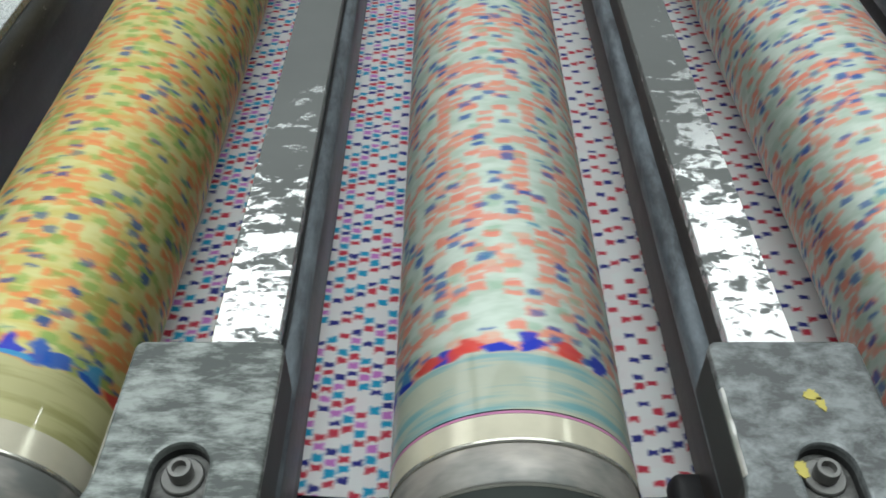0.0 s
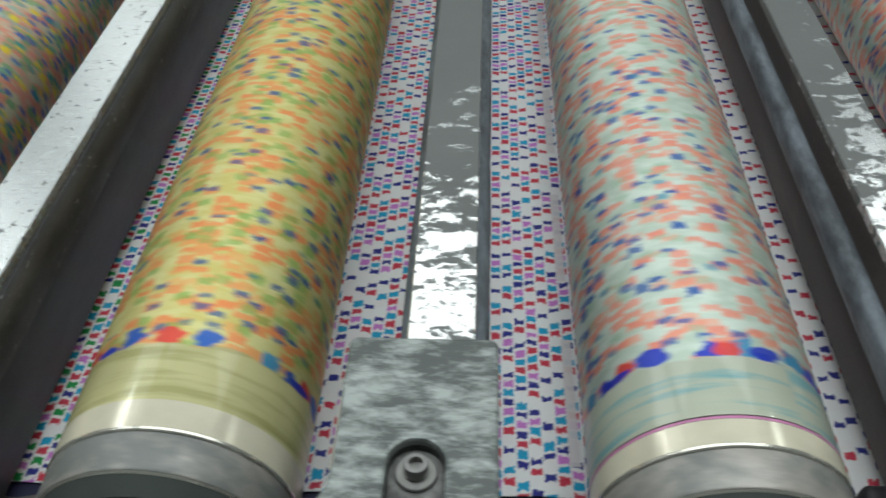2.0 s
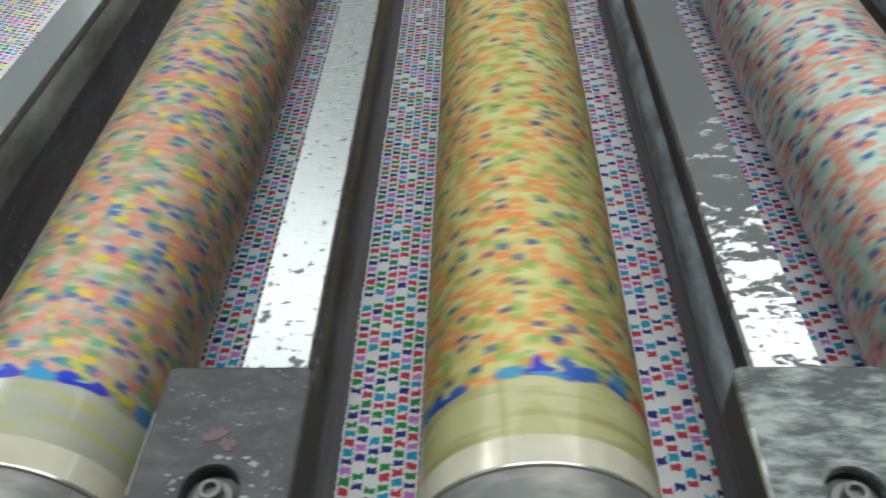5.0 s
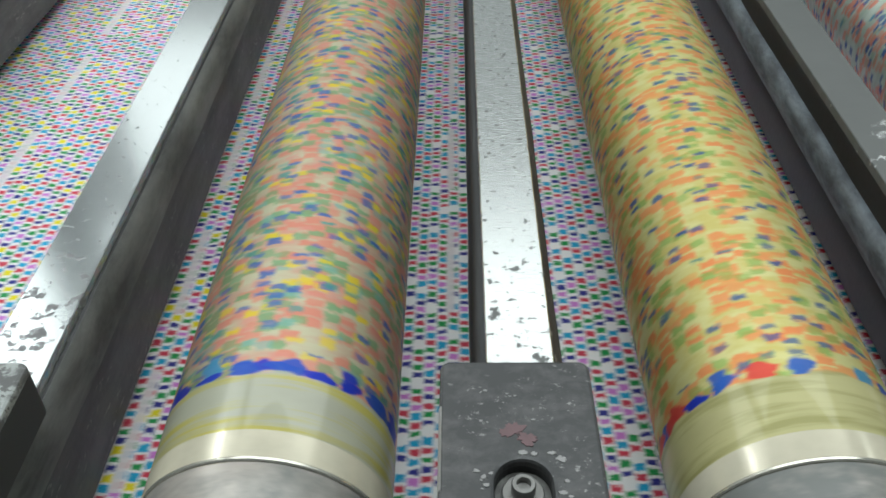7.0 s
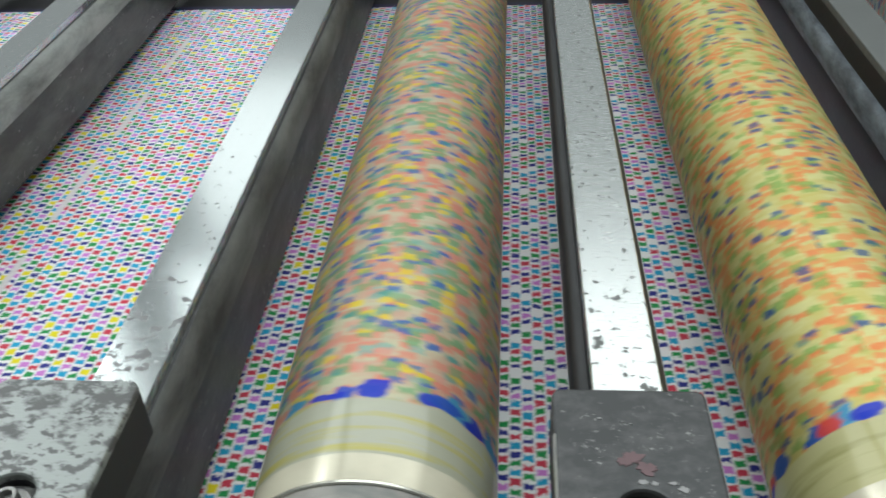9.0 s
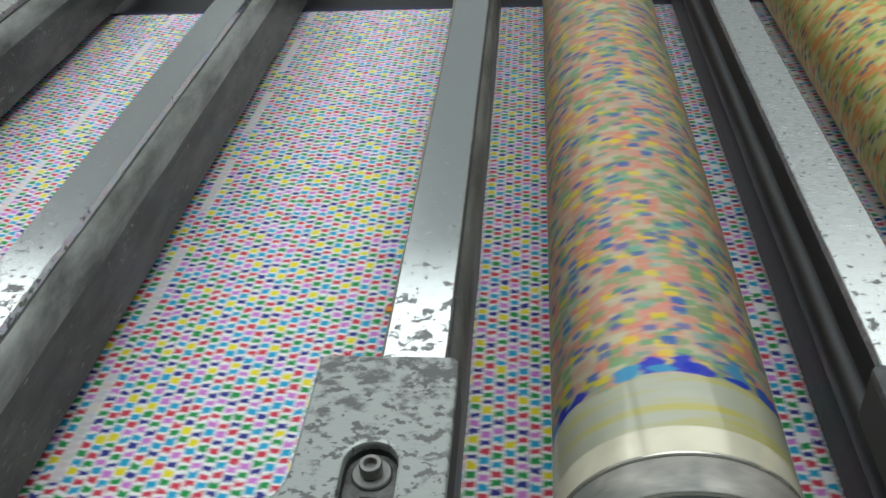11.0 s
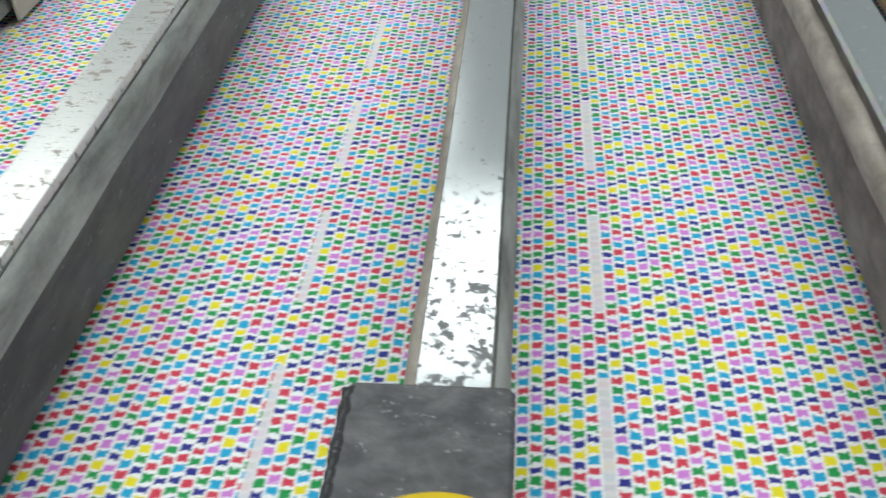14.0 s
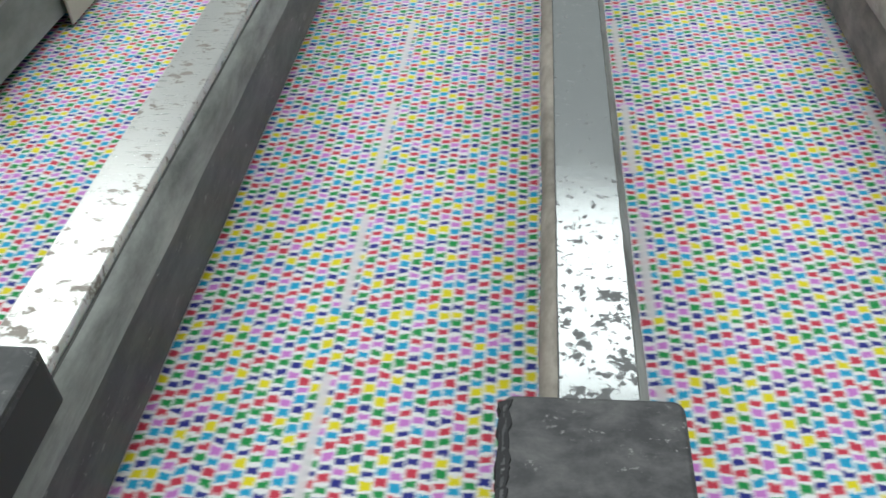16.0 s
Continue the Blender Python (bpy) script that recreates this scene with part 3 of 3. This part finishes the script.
def beam(i, strip_mat, body_mat, label, flank_mat, drop=0.048, other_mat=None):
    ob = thing("cross_beam", strip_x(i), 0, BEAM_TOP, label, "beam", "cross beams of the printing machine")
    stations = [(0.02 + 0.02 * k, 0.0012) for k in range(103)]
    part("body", bar_along_y(SECTION, stations), body_mat, ob, "dark painted beam body with worn shoulders", True)
    bar = part("flank_bar", bar_along_y(soft_section(-0.0125) if i > 1 else shoulder_section(1, -0.030), stations), flank_mat, ob, "rounded worn bar along the flank", True)
    # lighter crest strips stand in for the highlight along the flank
    if i == 1:
        part("crest", bar_along_y(ridge_section(), stations), FLANK_BLUE, bar, "scuffed crest, toned lighter as a highlight", True)
    if i > 1:
        part("crest", bar_along_y(pale_crest_section(-0.0125), stations), {2: FLANK_DARK, 3: FLANK_HALF_LIT}.get(i, FLANK_LIT), bar, "scuffed crest with the flank's highlight put into its colour", True)
    rough = [(0.02 + 0.008 * k, 0.0030 if other_mat is FLANK_BROWN else 0.0010) for k in range(256)]
    part("flank_bar", bar_along_y(shoulder_section(-1, -drop), rough), other_mat or flank_mat, ob, "rounded worn bar along the flank", True)
    bm = bmesh.new()
    rows = []
    ny = 260
    for k in range(ny + 1):
        y = 0.02 + 2.04 * k / ny
        e0 = 0.0006 * noise.noise(Vector((y * 60, i, 0)))
        e1 = 0.0006 * noise.noise(Vector((y * 60, i, 9)))
        sec = [(e0, -0.0115), (e0, -0.001), (0.001 + e0, 0.0), (STRIP - 0.001 + e1, 0.0), (STRIP + e1, -0.001), (STRIP + e1, -0.0115)]
        rows.append([bm.verts.new((x, y, z)) for x, z in sec])
    for a, b in zip(rows, rows[1:]):
        for j in range(6):
            bm.faces.new((a[j], a[(j + 1) % 6], b[(j + 1) % 6], b[j]))
    bm.faces.new(rows[0])
    bm.faces.new(rows[-1][::-1])
    part("steel_strip", bm, strip_mat, ob, "flat steel strip with ragged worn film")
    return ob


beam(-1, STEEL_GREY, BODY_BLACK, "dark cross beam topped with a grey steel strip", FLANK_BLUE)
beam(0, STEEL_PATCHY, BODY_BROWN, "black cross beam with a patchy half-bare steel strip", FLANK_BLUE)
beam(1, STEEL_GREY, BODY_BLACK, "black cross beam with a grey-filmed steel strip", FLANK_BLACK, 0.048, FLANK_BLUE)
beam(2, STEEL_CLEAN, BODY_BLACK, "black cross beam with a bright bare steel strip", FLANK_BLACK)
third_beam = beam(3, STEEL_MID, BODY_RUST, "dark rusty cross beam with a bare steel strip", FLANK_DARK, 0.028, FLANK_BROWN)
beam(4, STEEL_DULL, BODY_GREY, "dark grey cross beam with a scuffed steel strip", FLANK_GREY, 0.0125, FLANK_BROWN)
beam(5, STEEL_PALE, BODY_GREY, "dark grey cross beam with a dull steel strip", FLANK_GREY, 0.030)
for y, rx, ry, mat_name in ((0.507, 0.010, 0.004, "orange"), (0.400, 0.003, 0.012, "crimson"), (0.372, 0.003, 0.008, "crimson")):
    bm = box(-0.0146 - 0.0006, -0.0146 + rx, y - ry, y + ry, -0.0325, -0.0295, 0.0012)
    part("ink_stain", bm, ORANGE_INK if mat_name == "orange" else CRIMSON, child_named(third_beam, "steel_strip"), mat_name + " ink stain")
last_beam = beam(6, STEEL_PALE, BODY_GREY, "grey-green cross beam at the end of the run", FLANK_PALE, 0.030)
part("hanging_card", box(STRIP + 0.0175, STRIP + 0.024, 1.31, 1.47, -0.168, 0.01, 0.003), BEIGE, last_beam, "beige card hanging on the flank")


# ---- end brackets ----
B_L, B_R, B_FAR, B_TOP = -0.0385, 0.077, 0.346, 0.054
BOLT_X, BOLT_Y = 0.020, 0.232


def bracket_outline():
    pts = []
    for k in range(6):
        a = radians(90 * k / 5)
        pts.append((B_R - 0.008 + 0.008 * math.cos(a), B_FAR - 0.008 + 0.008 * math.sin(a)))
    for k in range(6):
        a = radians(90 + 90 * k / 5)
        pts.append((B_L + 0.008 + 0.008 * math.cos(a), B_FAR - 0.008 + 0.008 * math.sin(a)))
    for k in range(9):
        a = radians(90 * k / 8)
        pts.append((B_L - 0.045 + 0.045 * math.cos(a), 0.225 - 0.045 * math.sin(a)))
    pts += [(-0.115, 0.178), (-0.115, 0.06), (B_R, 0.06)]
    return pts


def slot_outline(r=0.0200, length=0.05):
    pts = [(BOLT_X + r * math.cos(radians(a)), BOLT_Y + r * math.sin(radians(a))) for a in range(0, 181, 12)]
    pts += [(BOLT_X - r, BOLT_Y - length + 0.012), (BOLT_X - r + 0.012, BOLT_Y - length), (BOLT_X + r - 0.012, BOLT_Y - length), (BOLT_X + r, BOLT_Y - length + 0.012)]
    return pts


def bolt_parts(ob, depth):
    shifted = Matrix.Translation((BOLT_X, BOLT_Y, depth)) @ pose(0, 0, 0, 90, 0, 0)
    bolt = part("bolt", turned([(0.0, 0.004), (0.0085, 0.004), (0.0085, 0.0125), (0.0078, 0.0135), (0.0052, 0.0135), (0.0048, 0.0128), (0.0048, 0.008), (0.0, 0.008)], 32), BOLT, ob, "socket-head steel bolt", True, shifted)
    part("washer", turned([(0.007, 0.0), (0.0140, 0.0), (0.0150, 0.001), (0.0150, 0.002), (0.0140, 0.003), (0.007, 0.003)], 48), BOLT, bolt, "grey steel washer", True)


def bracket(i, mat, label, dx=0.0, dy=0.0, bolted=True):
    ob = thing("end_bracket", strip_x(i) + dx, dy, BEAM_TOP, label, "bracket", "end brackets on the beams")
    part("plate", plate(bracket_outline(), slot_outline() if bolted else None, B_TOP - 0.008, B_TOP), mat, ob)
    # flanks in one dark tone below the top plate
    part("pedestal", plate(bracket_outline(), slot_outline() if bolted else None, 0.0006, B_TOP - 0.0082, 0.0005), BLOCK_SIDE, ob, "dark flanks of the bracket")
    if not bolted:
        return ob
    floor_z = B_TOP - 0.014
    part("slot_floor", plate([(x * 1.0, y) for x, y in slot_outline(0.0198, 0.0497)], [(BOLT_X - 0.006, BOLT_Y - 0.020), (BOLT_X - 0.006, BOLT_Y - 0.044), (BOLT_X + 0.006, BOLT_Y - 0.044), (BOLT_X + 0.006, BOLT_Y - 0.020)], floor_z - 0.012, floor_z, 0.0005), RECESS, ob, "greasy recess round the bolt")
    bolt_parts(ob, floor_z + 0.0002)
    return ob


BRACKETS = [
    bracket(0, BLOCK_GREY, "grey cast bracket with yellow paint spots"),
    bracket(1, BLOCK_SILVER, "mottled silver-grey cast bracket with a recessed bolt"),
    bracket(2, BLOCK_DARK, "dark grey cast bracket with pinkish stains"),
    bracket(3, BLOCK_PALE, "pale worn cast bracket with a recessed bolt"),
    bracket(4, BLOCK_WORN, "dark grey bracket that carries a roll of tape", bolted=False),
    bracket(5, BLOCK_DARK, "dark grey cast bracket on the beam", 0.010, 0.028),
]


def spot(name, ob, x, y, rx, ry, mat, label, seed):
    """A thin uneven patch of paint on a bracket's top."""
    bm = bmesh.new()
    ring = []
    for k in range(72):
        a = 2 * math.pi * k / 72
        w = 1 + 0.55 * noise.noise(Vector((math.cos(a) * 1.7 + seed, math.sin(a) * 1.7, seed))) + 0.40 * noise.noise(Vector((math.cos(a) * 6 + seed, math.sin(a) * 6, seed)))
        ring.append(bm.verts.new((x + rx * w * math.cos(a), y + ry * w * math.sin(a), B_TOP + 0.0006)))
    top = bm.faces.new(ring)
    ext = bmesh.ops.extrude_face_region(bm, geom=[top])
    for v in ext["geom"]:
        if isinstance(v, bmesh.types.BMVert):
            v.co.z = B_TOP - 0.0004
    part(name, bm, mat, child_named(ob, "plate"), label)


def bright_edge(ob, y0, y1, seed):
    """Bare metal along a bracket's rubbed flank edge."""
    bm = bmesh.new()
    rows = []
    for k in range(41):
        y = y0 + (y1 - y0) * k / 40
        w = max(0.0001, 0.0003 + 0.0010 * noise.noise(Vector((y * 70, seed, 0))))
        rows.append([bm.verts.new(p) for p in ((B_L - 0.0004, y, B_TOP - 0.0035 - w), (B_L + 0.0004, y, B_TOP - 0.0010), (B_L + 0.0016 + w, y, B_TOP + 0.0004), (B_L + 0.002, y, B_TOP - 0.003))])
    for a, b in zip(rows, rows[1:]):
        for j in range(4):
            bm.faces.new((a[j], a[(j + 1) % 4], b[(j + 1) % 4], b[j]))
    bm.faces.new(rows[0])
    bm.faces.new(rows[-1][::-1])
    part("worn_edge", bm, WORN_EDGE, child_named(ob, "plate"), "edge rubbed down to bright metal")


def grime_crust(ob, y0, y1, seed):
    """Lumpy dried ink along a bracket's edge."""
    bm = bmesh.new()
    rows = []
    for k in range(71):
        y = y0 + (y1 - y0) * k / 70
        w = 0.0022 + 0.0030 * noise.noise(Vector((y * 110, seed, 0))) + 0.0018 * noise.noise(Vector((y * 320, seed, 3)))
        w = max(0.0003, w)
        rows.append([bm.verts.new(p) for p in ((B_L - 0.0006 - w, y, B_TOP - 0.012), (B_L - w * 0.8, y, B_TOP - 0.002), (B_L + 0.003 + w, y, B_TOP + 0.0006 + 0.15 * w), (B_L + 0.005 + w, y, B_TOP - 0.002), (B_L + 0.002, y, B_TOP - 0.012))])
    for a, b in zip(rows, rows[1:]):
        for j in range(5):
            bm.faces.new((a[j], a[(j + 1) % 5], b[(j + 1) % 5], b[j]))
    bm.faces.new(rows[0])
    bm.faces.new(rows[-1][::-1])
    part("grime_crust", bm, BLACK, child_named(ob, "plate"), "crust of dried dark ink")


grime_crust(BRACKETS[4], 0.19, 0.341, 4.0)
for ob, y0, y1, seed in ((BRACKETS[0], 0.226, 0.300, 1.0), (BRACKETS[1], 0.226, 0.285, 2.0), (BRACKETS[2], 0.226, 0.300, 3.0)):
    bright_edge(ob, y0, y1, seed)
for x, y, rx, ry, seed in ((0.026, 0.293, 0.0055, 0.0045, 1.2), (0.031, 0.285, 0.0035, 0.0055, 2.7), (0.001, 0.230, 0.0045, 0.006, 4.1)):
    spot("paint_spot", BRACKETS[0], x, y, rx, ry, YELLOW_SPOT, "small spot of yellow paint", seed)
spot("stain", BRACKETS[2], 0.014, 0.277, 0.008, 0.006, PINK_STAIN, "faint pinkish ink stain", 5.5)
spot("stain", BRACKETS[2], 0.024, 0.270, 0.007, 0.005, PINK_STAIN, "faint pinkish ink stain", 6.6)
for x, y, r0, seed in ((-0.004, 0.315, 0.0015, 7.1), (0.012, 0.312, 0.0009, 8.3), (0.018, 0.310, 0.0008, 9.2), (-0.008, 0.286, 0.0012, 3.3), (0.030, 0.287, 0.0014, 1.9)):
    spot("chip", BRACKETS[2], x, y, r0 * 1.1, r0 * 0.6, CHIP, "chip down to bright metal", seed)

for k in range(13):
    a = radians(random.uniform(-20, 205))
    r0, far = random.uniform(0.0006, 0.0026), random.uniform(0.0225, 0.034)
    spot("chip", BRACKETS[2], BOLT_X + far * math.cos(a), BOLT_Y + far * math.sin(a), r0 * random.uniform(0.7, 1.6), r0 * random.uniform(0.5, 1.0), CHIP, "chip down to bright metal", 2.1 * k)


def rubber_stop():
    bm = box(-0.024, 0.024, -0.03, 0.028, 0.0, 0.036, 0.014, 4)
    for v in bm.verts:
        v.co += 0.004 * noise.noise_vector(v.co * 45)
    ob = new("rubber_stop", mesh_of("rubber_stop", bm, BLACK, True))
    ob.location = (0.432, 0.330, FABRIC + 0.003)
    tagged(ob, "black rounded rubber stop at the edge of the cloth", "stop")


rubber_stop()


# ---- printing cylinders ----
def cylinder(i, mat, label, line=False, geared=False):
    ob = thing("printing_cylinder", strip_x(i) + AXIS_DX, 0, AXIS_Z, label, "printing cylinder", "rotary printing cylinders")
    r = RADIUS - 0.0006
    part("screen", turned([(r, 0.300), (r, 1.95), (r - 0.002, 1.95), (r - 0.002, 0.300)], 160), mat, ob, smooth=True)
    if line:
        part("magenta_line", turned([(r + 0.0004, 0.2962), (r + 0.0004, 0.2985), (r - 0.002, 0.2985), (r - 0.002, 0.2962)], 128), MAGENTA, ob, "thin magenta line", True)
    part("end_band", turned([(r + 0.0002, 0.2745), (r + 0.0002, 0.2960 if line else 0.2998), (r - 0.002, 0.2960 if line else 0.2998), (r - 0.002, 0.2745)], 128), RING, ob, "lacquered metal band", True)
    part("bead", turned([(r - 0.004, 0.2705), (r - 0.0005, 0.2708), (r + 0.0004, 0.2722), (r + 0.0002, 0.2743), (r - 0.004, 0.2743)], 128), BEAD, ob, "bright turned edge", True)
    part("end_ring", turned([(r - 0.0010, 0.2703), (r - 0.0012, 0.2395), (r - 0.0022, 0.2380), (r - 0.006, 0.2378), (r - 0.006, 0.2703)], 128), CAP, ob, "dull grey turned end ring", True)
    part("chamfer", turned([(r - 0.0024, 0.2379), (r - 0.0040, 0.2362), (r - 0.012, 0.2362), (r - 0.012, 0.2379)], 128), BEAD, ob, "bright chamfered edge", True)
    part("end_cone", turned([(r - 0.0045, 0.2361), (r - 0.0150, 0.2240), (r - 0.030, 0.2235), (r - 0.030, 0.2361)], 128), CONE, ob, "dull grey-green inner cone", True)
    if not geared:
        part("hub", turned([(0.0, 0.222), (0.073, 0.222), (0.073, 0.2358), (0.0, 0.2358)], 64), HOLE, ob, "dark hub disc", True)
        return ob
    hub = part("hub", turned([(0.0, 0.203), (0.0785, 0.203), (0.0785, 0.2230), (0.0, 0.2230)], 64), HOLE, ob, "dark hub disc", True)
    tooth = bmesh.new()
    quad = [(rr * math.sin(da), rr * math.cos(da)) for da, rr in ((-0.045, 0.0786), (-0.035, 0.0895), (0.035, 0.0895), (0.045, 0.0786))]
    near = [tooth.verts.new((x, 0.205, z)) for x, z in quad]
    far = [tooth.verts.new((x, 0.2232, z)) for x, z in quad]
    for j in range(4):
        tooth.faces.new((near[j], near[(j + 1) % 4], far[(j + 1) % 4], far[j]))
    tooth.faces.new(near)
    tooth.faces.new(far[::-1])
    data = mesh_of("gear_tooth", tooth, GEAR)
    for k in range(44):
        one = new("gear_tooth", data)
        one.parent = hub
        one.matrix_basis = pose(0, 0, 0, 0, 360 * k / 44, 0)
    return ob


CYLINDERS = [
    cylinder(0, MINT, "pale mint printing cylinder with orange and blue blocks", True),
    cylinder(1, MINT, "pale mint printing cylinder with orange and blue blocks, turning", True, True),
    cylinder(2, LIME, "yellow-green printing cylinder with orange and blue blocks, turning"),
    cylinder(3, ROSE, "salmon and green printing cylinder with yellow blocks, turning"),
]


# ---- roll of tape ----
def tape_roll():
    ob = thing("tape_roll", -1.290, 0.170, BEAM_TOP + B_TOP + 0.0005, "roll of bright yellow tape lying on a dark bracket", "tape roll")
    up = pose(0, 0, 0, 90, 0, 0)
    part("tape", turned([(0.0455, 0.001), (0.0600, 0.0), (0.0610, 0.001), (0.0610, 0.047), (0.0600, 0.048), (0.0455, 0.047)], 96), TAPE, ob, "glossy yellow tape", True, up)
    part("core", turned([(0.0420, 0.0), (0.0454, 0.0), (0.0454, 0.0483), (0.0420, 0.0483)], 96), CORE, ob, "pale cardboard core", True, up)
    part("core_print", turned([(0.0411, 0.002), (0.0419, 0.002), (0.0419, 0.024), (0.0411, 0.024)], 96), TEAL, ob, "teal band inside the core", True, up)


tape_roll()


# ---- what moves ----
def motions():
    walk(cloth, [(0.5 * k, pose(-SPEED * 0.5 * k, 0, FABRIC)) for k in range(33)])
    for ob, first in zip(CYLINDERS, (40, 0, 120, 200)):
        at = ob.location.copy()
        walk(ob, [(0.25 * k, pose(at.x, at.y, at.z, 0, first + 360 / TURN * 0.25 * k, 0)) for k in range(65)])


motions()
